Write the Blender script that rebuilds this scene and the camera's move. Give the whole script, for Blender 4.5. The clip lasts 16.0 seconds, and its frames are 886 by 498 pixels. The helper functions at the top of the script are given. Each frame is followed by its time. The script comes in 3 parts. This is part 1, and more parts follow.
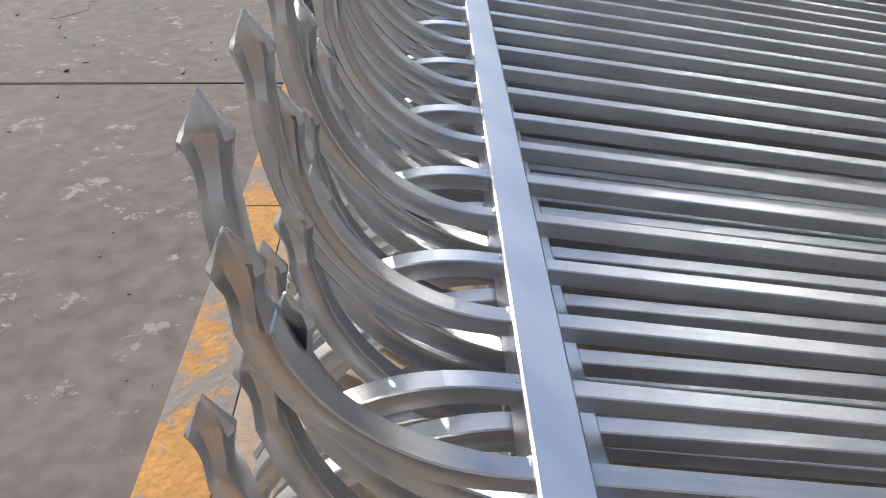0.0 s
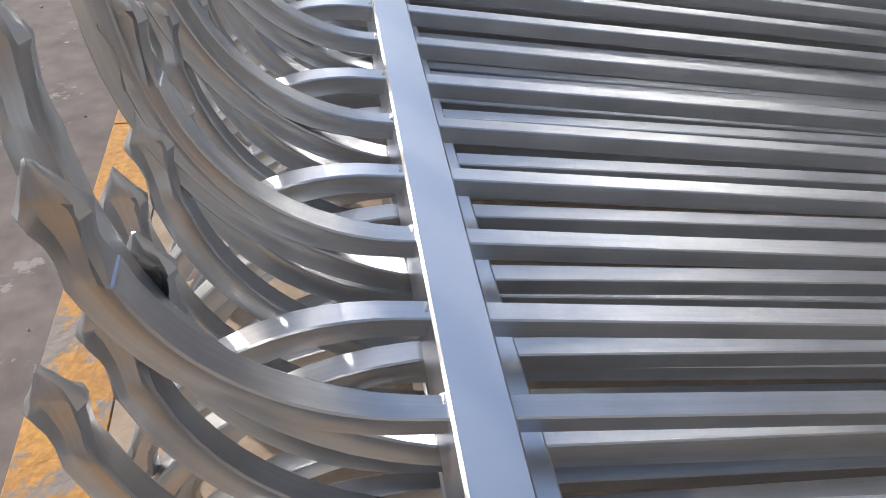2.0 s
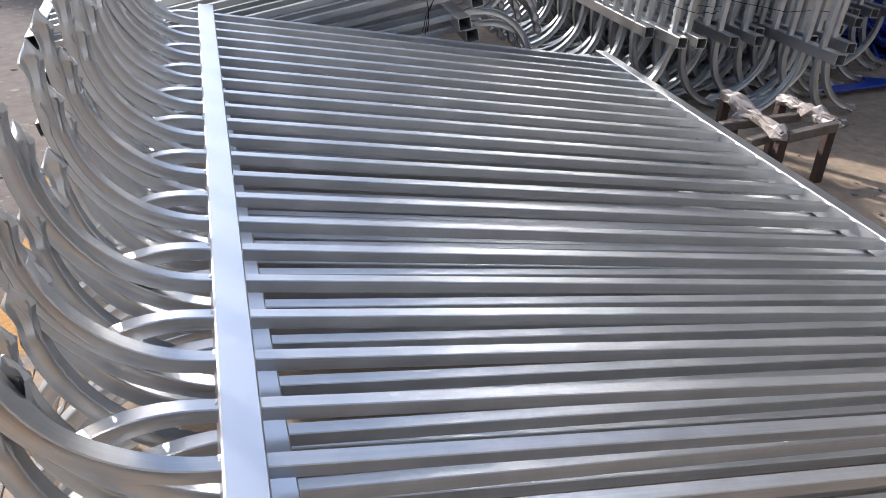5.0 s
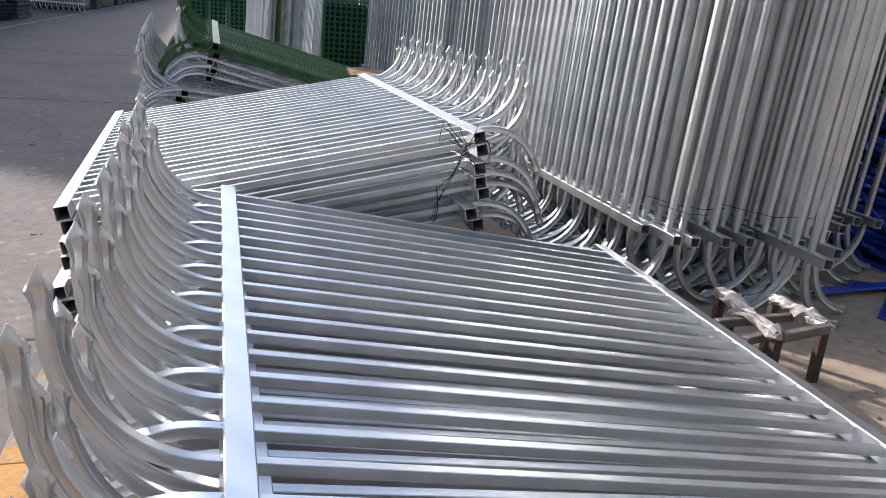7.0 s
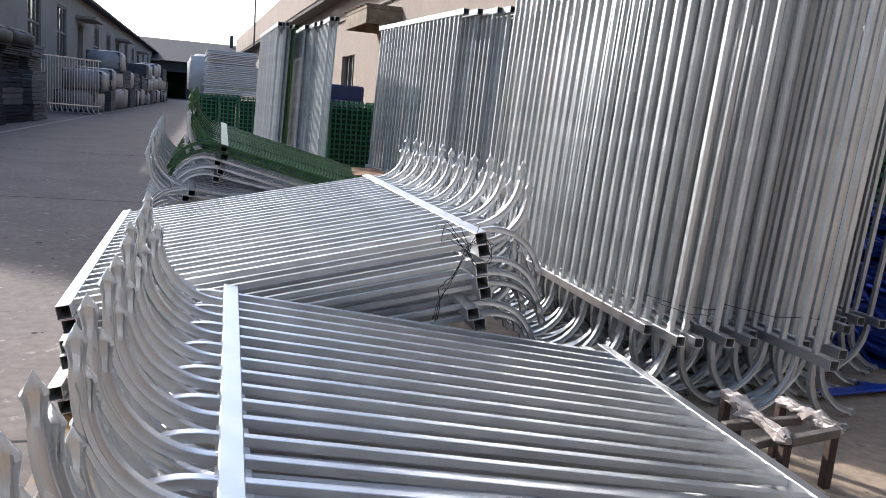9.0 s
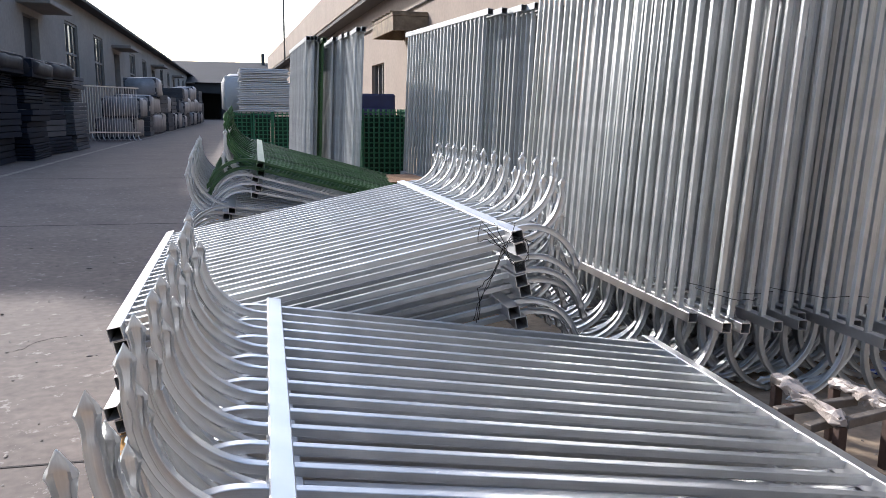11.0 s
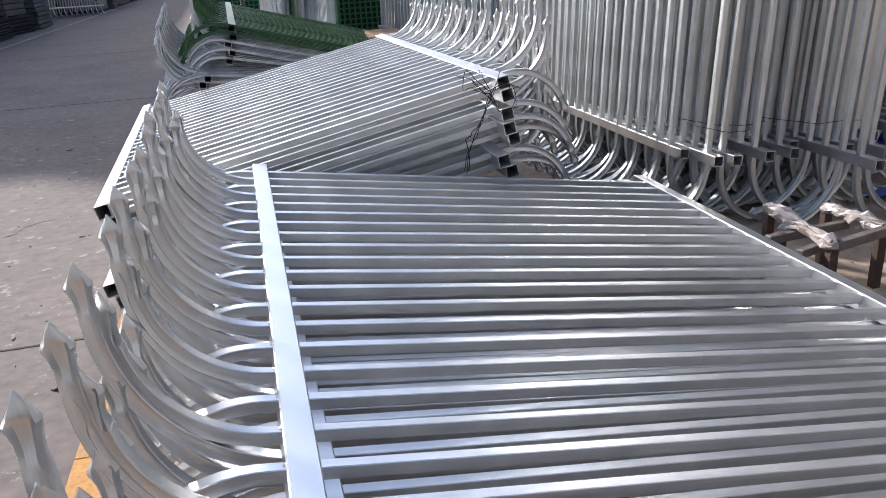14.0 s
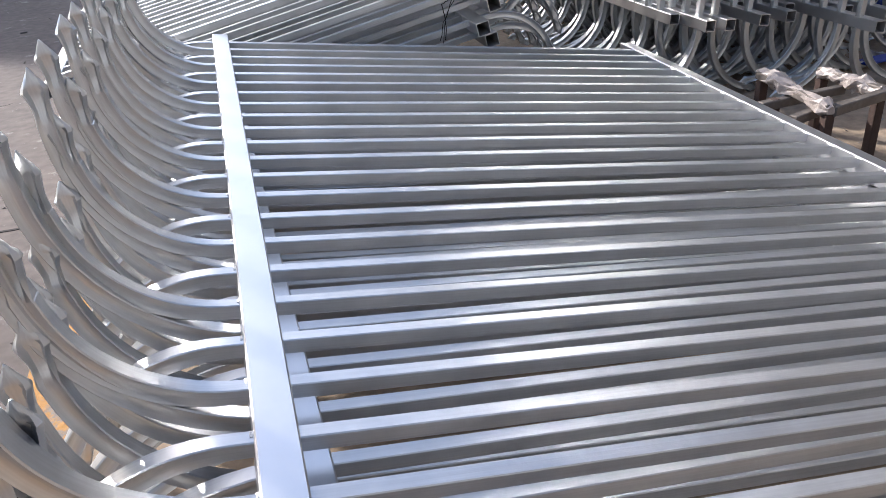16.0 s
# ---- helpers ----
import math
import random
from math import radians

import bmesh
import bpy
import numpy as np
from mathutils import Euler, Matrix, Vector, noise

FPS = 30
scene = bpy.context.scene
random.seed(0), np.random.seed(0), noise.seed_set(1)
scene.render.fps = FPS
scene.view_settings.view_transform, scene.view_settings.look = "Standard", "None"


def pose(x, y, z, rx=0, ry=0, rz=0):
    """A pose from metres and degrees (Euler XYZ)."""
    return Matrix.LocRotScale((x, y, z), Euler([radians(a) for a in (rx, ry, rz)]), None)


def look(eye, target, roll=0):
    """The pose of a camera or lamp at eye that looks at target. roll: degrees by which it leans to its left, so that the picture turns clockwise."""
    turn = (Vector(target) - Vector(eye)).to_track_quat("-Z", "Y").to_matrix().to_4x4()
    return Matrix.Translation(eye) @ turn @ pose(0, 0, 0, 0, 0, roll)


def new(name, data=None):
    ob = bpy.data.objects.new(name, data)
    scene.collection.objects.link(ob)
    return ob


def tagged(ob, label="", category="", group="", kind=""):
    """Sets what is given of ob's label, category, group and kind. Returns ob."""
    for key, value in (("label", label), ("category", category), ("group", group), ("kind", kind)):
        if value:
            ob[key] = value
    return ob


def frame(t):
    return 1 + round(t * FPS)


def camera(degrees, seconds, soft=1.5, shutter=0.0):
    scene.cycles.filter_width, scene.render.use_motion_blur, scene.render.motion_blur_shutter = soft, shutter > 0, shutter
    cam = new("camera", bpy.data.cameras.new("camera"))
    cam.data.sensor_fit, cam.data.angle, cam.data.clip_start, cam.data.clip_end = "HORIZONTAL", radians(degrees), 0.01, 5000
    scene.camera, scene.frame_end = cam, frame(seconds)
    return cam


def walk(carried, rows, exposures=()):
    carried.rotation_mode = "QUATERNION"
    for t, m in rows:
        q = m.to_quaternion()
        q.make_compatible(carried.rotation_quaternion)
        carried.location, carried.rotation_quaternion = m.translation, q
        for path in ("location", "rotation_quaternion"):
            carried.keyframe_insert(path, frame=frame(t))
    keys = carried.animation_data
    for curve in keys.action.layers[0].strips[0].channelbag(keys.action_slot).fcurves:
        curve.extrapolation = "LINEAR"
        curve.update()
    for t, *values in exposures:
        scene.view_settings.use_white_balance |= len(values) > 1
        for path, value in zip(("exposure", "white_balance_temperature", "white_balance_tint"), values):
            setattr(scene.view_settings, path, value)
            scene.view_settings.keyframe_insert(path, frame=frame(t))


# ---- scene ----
cam = camera(59.2, 16.0, soft=0.85)
PATH = [
    (0, (-0.1410, -2.6340, 0.5050), (-0.0940, -0.9860, -0.6270), 0.50),
    (0.5, (-0.1570, -2.5470, 0.4630), (-0.0660, -0.9670, -0.7590), 1.10),
    (1, (-0.1620, -2.5180, 0.4370), (-0.0270, -0.9940, -0.8520), 1.50),
    (1.5, (-0.1600, -2.5090, 0.4330), (0.0290, -1.0200, -0.8890), 1.70),
    (2, (-0.1210, -2.5560, 0.4590), (0.1380, -1.0760, -0.8610), 2.10),
    (2.5, (-0.0620, -2.6180, 0.4960), (0.2750, -1.1270, -0.7930), 2.10),
    (3, (-0.0000, -2.6930, 0.5160), (0.4020, -1.1680, -0.7140), 1.40),
    (3.2, (0.0180, -2.7160, 0.5250), (0.4420, -1.1780, -0.6820), 1.10),
    (5.5, (-0.0202, -2.9111, 0.6739), (0.5078, -1.2075, -0.2319), 2.55),
    (6, (-0.0355, -2.9221, 0.6939), (0.4977, -1.1634, -0.0959), 3.41),
    (6.5, (-0.0520, -2.9092, 0.6770), (0.4937, -1.1057, 0.0066), 4.05),
    (7, (-0.0551, -2.9072, 0.6815), (0.4938, -1.0746, 0.0989), 4.88),
    (7.5, (-0.0531, -2.9110, 0.6847), (0.5018, -1.0568, 0.1784), 5.53),
    (8, (-0.0478, -2.9158, 0.6892), (0.5080, -1.0452, 0.2496), 5.72),
    (8.5, (-0.0497, -2.9112, 0.6888), (0.5029, -1.0275, 0.3050), 5.60),
    (9, (-0.0526, -2.9089, 0.6936), (0.4859, -1.0134, 0.3503), 4.83),
    (11.5, (-0.0383, -2.9295, 0.6950), (0.3813, -1.0056, 0.3487), -0.47),
    (12, (-0.0415, -2.9263, 0.6952), (0.3698, -1.0116, 0.2915), -1.39),
    (12.5, (-0.0400, -2.9177, 0.6870), (0.3686, -1.0184, 0.2126), -2.07),
    (13, (-0.0360, -2.9112, 0.6807), (0.3738, -1.0327, 0.1317), -2.68),
    (13.5, (-0.0394, -2.9003, 0.6754), (0.3794, -1.0475, 0.0490), -3.07),
    (14, (-0.0296, -2.8998, 0.6681), (0.3985, -1.0726, -0.0240), -3.38),
    (14.5, (-0.0087, -2.8892, 0.6527), (0.4317, -1.0878, -0.0970), -3.29),
    (15, (0.0041, -2.8706, 0.6344), (0.4518, -1.0989, -0.1780), -3.29),
    (15.5, (0.0100, -2.8420, 0.6020), (0.4510, -1.1000, -0.2760), -3.70),
    (16, (0.0070, -2.8180, 0.5750), (0.4300, -1.1090, -0.3730), -4.20),
]
EXPOSURE = [(0, 1.12, 6480, 11), (3, 1.2, 6430, 11), (5.5, 1.42, 6380, 12), (9, 1.48, 6320, 12), (12.5, 1.48, 6300, 13), (16, 1.48, 6380, 13)]
walk(cam, [(t, look(e, a, r)) for t, e, a, r in PATH], EXPOSURE)

# ---- world, sun ----
SUN_AZ = math.atan2(0.807, -0.59)          # direction towards the sun, in plan
SUN_EL = radians(30)
world = bpy.data.worlds.new("sky")
scene.world = world
world.use_nodes = True
wn = world.node_tree.nodes
sky = wn.new("ShaderNodeTexSky")
sky.sky_type = "NISHITA"
sky.sun_disc = False
sky.sun_elevation = SUN_EL
sky.sun_rotation = math.pi / 2 - SUN_AZ
sky.air_density, sky.dust_density, sky.ozone_density = 1.0, 2.0, 1.0
wn["Background"].inputs["Strength"].default_value = 0.122
world.node_tree.links.new(sky.outputs[0], wn["Background"].inputs["Color"])
sun = new("sun", bpy.data.lights.new("sun", "SUN"))
sun.data.energy, sun.data.angle, sun.data.color = 2.6, radians(1.7), (1.0, 0.95, 0.88)
to_sun = Vector((math.cos(SUN_AZ) * math.cos(SUN_EL), math.sin(SUN_AZ) * math.cos(SUN_EL), math.sin(SUN_EL)))
sun.matrix_world = look(to_sun * 30, (0, 0, 0))


# ---- materials ----
def material(name, colour, rough=0.6, metal=0.0, colour2=None, scale=8.0, bump=0.0, bump_scale=60.0, speck=0.0, detail=6.0, per_object=0.0, rough2=None, spots=None):
    """Two scales of variation in colour, with relief and some spread in gloss; per_object: spread of value between objects."""
    m = bpy.data.materials.new(name)
    m.use_nodes = True
    n, l = m.node_tree.nodes, m.node_tree.links
    b = n["Principled BSDF"]
    b.inputs["Metallic"].default_value = metal
    tc = n.new("ShaderNodeTexCoord")
    big = n.new("ShaderNodeTexNoise")
    big.inputs["Scale"].default_value, big.inputs["Detail"].default_value = scale, detail
    big.inputs["Roughness"].default_value = 0.62
    l.new(tc.outputs["Object"], big.inputs["Vector"])
    ramp = n.new("ShaderNodeValToRGB")
    c2 = colour2 or tuple(c * 0.72 for c in colour)
    ramp.color_ramp.elements[0].position, ramp.color_ramp.elements[1].position = 0.33, 0.68
    ramp.color_ramp.elements[0].color, ramp.color_ramp.elements[1].color = (*c2, 1), (*colour, 1)
    l.new(big.outputs["Fac"], ramp.inputs["Fac"])
    out = ramp.outputs["Color"]
    fine = n.new("ShaderNodeTexNoise")
    fine.inputs["Scale"].default_value, fine.inputs["Detail"].default_value = scale * 14, 4
    l.new(tc.outputs["Object"], fine.inputs["Vector"])
    if speck:
        mix = n.new("ShaderNodeMix")
        mix.data_type, mix.blend_type = "RGBA", "OVERLAY"
        mix.inputs["Factor"].default_value = speck
        l.new(out, mix.inputs["A"])
        l.new(fine.outputs["Fac"], mix.inputs["B"])
        out = mix.outputs["Result"]
    if spots:
        sn = n.new("ShaderNodeTexNoise")
        sn.inputs["Scale"].default_value, sn.inputs["Detail"].default_value = spots[1], 8
        sn.inputs["Roughness"].default_value = 0.7
        l.new(tc.outputs["Object"], sn.inputs["Vector"])
        sr = n.new("ShaderNodeValToRGB")
        sr.color_ramp.elements[0].position, sr.color_ramp.elements[1].position = spots[2], spots[2] + 0.04
        l.new(sn.outputs["Fac"], sr.inputs["Fac"])
        mix = n.new("ShaderNodeMix")
        mix.data_type = "RGBA"
        l.new(sr.outputs["Color"], mix.inputs["Factor"])
        l.new(out, mix.inputs["A"])
        mix.inputs["B"].default_value = (*spots[0], 1)
        out = mix.outputs["Result"]
    if per_object:
        oi = n.new("ShaderNodeObjectInfo")
        mr = n.new("ShaderNodeMapRange")
        mr.inputs["To Min"].default_value, mr.inputs["To Max"].default_value = 1 - per_object, 1 + per_object
        l.new(oi.outputs["Random"], mr.inputs["Value"])
        hs = n.new("ShaderNodeHueSaturation")
        l.new(mr.outputs["Result"], hs.inputs["Value"])
        l.new(out, hs.inputs["Color"])
        out = hs.outputs["Color"]
    l.new(out, b.inputs["Base Color"])
    rr = n.new("ShaderNodeMapRange")
    rr.inputs["To Min"].default_value, rr.inputs["To Max"].default_value = rough, (rough2 or min(1.0, rough + 0.15))
    l.new(big.outputs["Fac"], rr.inputs["Value"])
    l.new(rr.outputs["Result"], b.inputs["Roughness"])
    if bump:
        bt = n.new("ShaderNodeTexNoise")
        bt.inputs["Scale"].default_value, bt.inputs["Detail"].default_value = bump_scale, 5
        l.new(tc.outputs["Object"], bt.inputs["Vector"])
        bn = n.new("ShaderNodeBump")
        bn.inputs["Strength"].default_value, bn.inputs["Distance"].default_value = bump, 0.01
        l.new(bt.outputs["Fac"], bn.inputs["Height"])
        l.new(bn.outputs["Normal"], b.inputs["Normal"])
    return m


ZINC = material("zinc_coated_steel", (0.63, 0.64, 0.65), 0.28, 0.92, (0.53, 0.54, 0.55), 9, 0.05, 45, per_object=0.07, rough2=0.46)
MID_ZINC = material("greyed_zinc_steel", (0.59, 0.61, 0.62), 0.34, 0.9, (0.48, 0.5, 0.51), 7, 0.06, 45, per_object=0.2, rough2=0.5)
# Darker, less metallic zinc: the shade over the far rows is in this colour.
DULL_ZINC = material("shade_toned_zinc_steel", (0.43, 0.45, 0.46), 0.5, 0.35, (0.34, 0.355, 0.365), 9, 0.06, 45, per_object=0.15, rough2=0.65)


def drawn_streaks(m):
    """Fine drawing marks along the length of a tube, in the tube's own straightened coordinates."""
    n, l = m.node_tree.nodes, m.node_tree.links
    b = n["Principled BSDF"]
    at = n.new("ShaderNodeAttribute")
    at.attribute_name = "straightened"
    mp = n.new("ShaderNodeMapping")
    mp.inputs["Scale"].default_value = (5, 330, 330)
    l.new(at.outputs["Vector"], mp.inputs["Vector"])
    tx = n.new("ShaderNodeTexNoise")
    tx.inputs["Scale"].default_value, tx.inputs["Detail"].default_value = 1.0, 4
    l.new(mp.outputs["Vector"], tx.inputs["Vector"])
    bp = n.new("ShaderNodeBump")
    bp.inputs["Strength"].default_value, bp.inputs["Distance"].default_value = 0.09, 0.002
    l.new(tx.outputs["Fac"], bp.inputs["Height"])
    l.new(b.inputs["Normal"].links[0].from_socket, bp.inputs["Normal"])
    l.new(bp.outputs["Normal"], b.inputs["Normal"])
    rp = n.new("ShaderNodeMapRange")
    rp.inputs["From Min"].default_value, rp.inputs["From Max"].default_value = 0.3, 0.7
    rp.inputs["To Min"].default_value, rp.inputs["To Max"].default_value = 0.93, 1.05
    l.new(tx.outputs["Fac"], rp.inputs["Value"])
    mx = n.new("ShaderNodeVectorMath")
    mx.operation = "SCALE"
    l.new(b.inputs["Base Color"].links[0].from_socket, mx.inputs[0])
    l.new(rp.outputs["Result"], mx.inputs["Scale"])
    l.new(mx.outputs["Vector"], b.inputs["Base Color"])


drawn_streaks(ZINC)
drawn_streaks(MID_ZINC)
drawn_streaks(DULL_ZINC)
RAIL_ZINC = material("zinc_coated_rail", (0.7, 0.705, 0.715), 0.27, 0.97, (0.63, 0.635, 0.65), 5, 0.05, 30, per_object=0.05, rough2=0.38)
GREEN = material("green_coated_steel", (0.035, 0.105, 0.028), 0.4, 0.0, (0.02, 0.065, 0.017), 9, 0.05, 45, per_object=0.4)
PALE = material("pale_green_tape", (0.5, 0.56, 0.42), 0.6, 0.0)
HOLLOW = material("tube_inside", (0.3, 0.3, 0.31), 0.6, 0.5)
WELD = material("weld_bead", (0.78, 0.78, 0.76), 0.4, 0.5, (0.5, 0.5, 0.5), 120, 0.5, 260)
ASPHALT = material("yard_concrete", (0.141, 0.116, 0.104), 0.82, 0.0, (0.095, 0.078, 0.07), 1.3, 0.05, 420, 0.55, spots=((0.22, 0.2, 0.185), 11.0, 0.60))
APRON = material("dusty_apron_concrete", (0.35, 0.268, 0.192), 0.85, 0.0, (0.255, 0.195, 0.14), 1.6, 0.35, 50, 0.5, spots=((0.34, 0.272, 0.205), 3.0, 0.64))
YELLOW = material("worn_yellow_paint", (0.44, 0.225, 0.05), 0.75, 0.0, (0.32, 0.15, 0.035), 7, 0.4, 60, 0.4, spots=((0.19, 0.16, 0.135), 5.0, 0.50))
JOINT = material("dirt_joint", (0.035, 0.03, 0.028), 0.95)
PLASTER = material("cream_plaster", (0.27, 0.225, 0.19), 0.85, 0.0, (0.22, 0.18, 0.155), 0.6, 0.15, 20, 0.2)
GREYPLASTER = material("grey_render", (0.22, 0.21, 0.2), 0.85, 0.0, (0.165, 0.158, 0.15), 0.5, 0.15, 20, 0.2)
WRAPDARK = material("dusty_grey_wrap", (0.27, 0.285, 0.305), 0.4, 0.0, (0.17, 0.18, 0.195), 2.5, 0.7, 9, per_object=0.15)
WRAPNAVY = material("dark_navy_wrap", (0.016, 0.02, 0.03), 0.55, 0.0, (0.008, 0.01, 0.015), 2.5, 0.7, 7)
ROOF = material("dark_roof_sheet", (0.075, 0.075, 0.08), 0.7, 0.0, (0.055, 0.055, 0.06), 0.7)
DARKWALL = material("dark_hall_cladding", (0.05, 0.053, 0.06), 0.7, 0.0, (0.04, 0.042, 0.047), 0.4)
PALEWALL = material("pale_grey_reflector", (0.19, 0.205, 0.22), 0.7, 0.0, (0.155, 0.168, 0.18), 0.5)
GLASS = material("window_glass", (0.03, 0.035, 0.04), 0.12, 0.0, (0.02, 0.022, 0.026), 2)
FRAMEWHITE = material("window_frame_paint", (0.13, 0.13, 0.128), 0.6)
MESHGREEN = material("green_mesh_wire", (0.012, 0.135, 0.062), 0.5, 0.0, (0.008, 0.09, 0.04), 14, per_object=0.15)
# Near-black green that stands in for the shade deep between mesh bars.
DARKGREEN = material("mesh_gap_shade", (0.004, 0.03, 0.015), 0.8)
WRAP = material("plastic_wrap", (0.5, 0.52, 0.53), 0.28, 0.0, (0.45, 0.46, 0.48), 2.5, 0.7, 9, per_object=0.1)
GREYSTACK = material("grey_bundled_panels", (0.085, 0.093, 0.106), 0.65, 0.0, (0.055, 0.061, 0.07), 1.2, 0.2, 12, per_object=0.2)
NAVY = material("navy_bundled_panels", (0.012, 0.017, 0.03), 0.75, 0.0, (0.007, 0.01, 0.018), 1.2, 0.3, 8, per_object=0.25)
for dusty in (NAVY, GREYSTACK, DARKWALL, ROOF, WRAPNAVY):
    dusty.node_tree.nodes["Principled BSDF"].inputs["Specular IOR Level"].default_value = 0.15
BLUE = material("blue_coated_steel", (0.02, 0.06, 0.4), 0.3, 0.0, (0.012, 0.035, 0.24), 6, per_object=0.2)
DARKBLUE = material("faded_blue_cover", (0.012, 0.022, 0.085), 0.6, 0.0, (0.008, 0.014, 0.05), 3, 0.4, 8)
RUST = material("dark_rusty_steel", (0.075, 0.045, 0.036), 0.75, 0.15, (0.04, 0.026, 0.022), 16, 0.3, 80)
STEELGREY = material("dusty_bare_steel", (0.17, 0.15, 0.135), 0.6, 0.4, (0.1, 0.085, 0.075), 14, 0.2, 60)
TAPE = material("crumpled_clear_wrap", (0.42, 0.37, 0.34), 0.3, 0.0, (0.28, 0.24, 0.22), 18, 0.8, 40)
WIRE = material("black_tie_wire", (0.015, 0.014, 0.014), 0.6, 0.3)
WOOD = material("pallet_wood", (0.34, 0.20, 0.11), 0.8, 0.0, (0.2, 0.11, 0.06), 5, 0.4, 30, 0.3, per_object=0.15)
CANOPY = material("weathered_canopy_sheet", (0.24, 0.19, 0.13), 0.75, 0.0, (0.1, 0.075, 0.05), 3.0, 0.2, 15)


# ---- mesh helpers ----
def finish(bm, name, mats, smooth=False):
    bmesh.ops.recalc_face_normals(bm, faces=bm.faces)
    me = bpy.data.meshes.new(name)
    bm.to_mesh(me)
    bm.free()
    for m in (mats if isinstance(mats, (list, tuple)) else [mats]):
        me.materials.append(m)
    if smooth:
        for p in me.polygons:
            p.use_smooth = True
    return me


def part(name, data, mats, parent, label="", m=None, smooth=False):
    """One mesh object under a thing or a part, from a bmesh or a shared mesh."""
    me = data if isinstance(data, bpy.types.Mesh) else finish(data, name, mats, smooth)
    ob = new(name, me)
    ob.parent = parent
    if m is not None:
        ob.matrix_basis = m
    return tagged(ob, label)


def thing(name, label, category, m=None, group="", kind=""):
    ob = new(name)
    ob.empty_display_size = 0.1
    if m is not None:
        ob.matrix_basis = m
    return tagged(ob, label, category, group, kind)


def solid(name, bm, mats, label, category="", m=None, group="", kind="", smooth=False):
    ob = new(name, finish(bm, name, mats, smooth))
    if m is not None:
        ob.matrix_basis = m
    return tagged(ob, label, category, group, kind)


def box(bm, lo, hi, bevel=0.0, mat=0, m=None):
    """A box between two corners, its edges rounded off by one step."""
    c = [(a + b) / 2 for a, b in zip(lo, hi)]
    s = [abs(b - a) for a, b in zip(lo, hi)]
    r = bmesh.ops.create_cube(bm, size=1.0, matrix=(m or Matrix()) @ Matrix.Translation(c) @ Matrix.Diagonal((*s, 1)))
    faces = {f for v in r["verts"] for f in v.link_faces}
    if bevel:
        edges = {e for v in r["verts"] for e in v.link_edges}
        b = bmesh.ops.bevel(bm, geom=list(edges), offset=bevel, segments=1, affect="EDGES", profile=0.5)
        faces |= set(b["faces"])
    for f in faces:
        if f.is_valid:
            f.material_index = mat
    return bm


def slab(lo, hi, bevel=0.0):
    return box(bmesh.new(), lo, hi, bevel)


def loft(bm, rings, cap=True, closed=True, mat=0):
    """Joins rings of points (lists of the same length) by faces."""
    vs = [[bm.verts.new(p) for p in ring] for ring in rings]
    n = len(vs[0])
    for a, b in zip(vs, vs[1:]):
        for i in range(n if closed else n - 1):
            j = (i + 1) % n
            bm.faces.new((a[i], a[j], b[j], b[i])).material_index = mat
    if cap:
        bm.faces.new(vs[0][::-1]).material_index = mat
        bm.faces.new(vs[-1]).material_index = mat
    return bm


def tube(bm, points, radius, sides=6, mat=0):
    """A round bar along points."""
    pts = [Vector(p) for p in points]
    rings = []
    ref = Vector((0.13, 0.37, 0.92))
    for i, p in enumerate(pts):
        d = (pts[min(i + 1, len(pts) - 1)] - pts[max(i - 1, 0)]).normalized()
        u = d.cross(ref).normalized()
        v = d.cross(u)
        rings.append([p + radius * (u * math.cos(a) + v * math.sin(a)) for a in (2 * math.pi * k / sides for k in range(sides))])
    return loft(bm, rings, mat=mat)


# ---- the fence panel: two square rails, 23 square pickets whose heads bend to one side and the other by turns ----
PITCH, SPAN, LENGTH, RAIL, PICK = 0.1, 1.56, 2.4, 0.051, 0.0225
ARC_A, HEAD = radians(78), 0.064


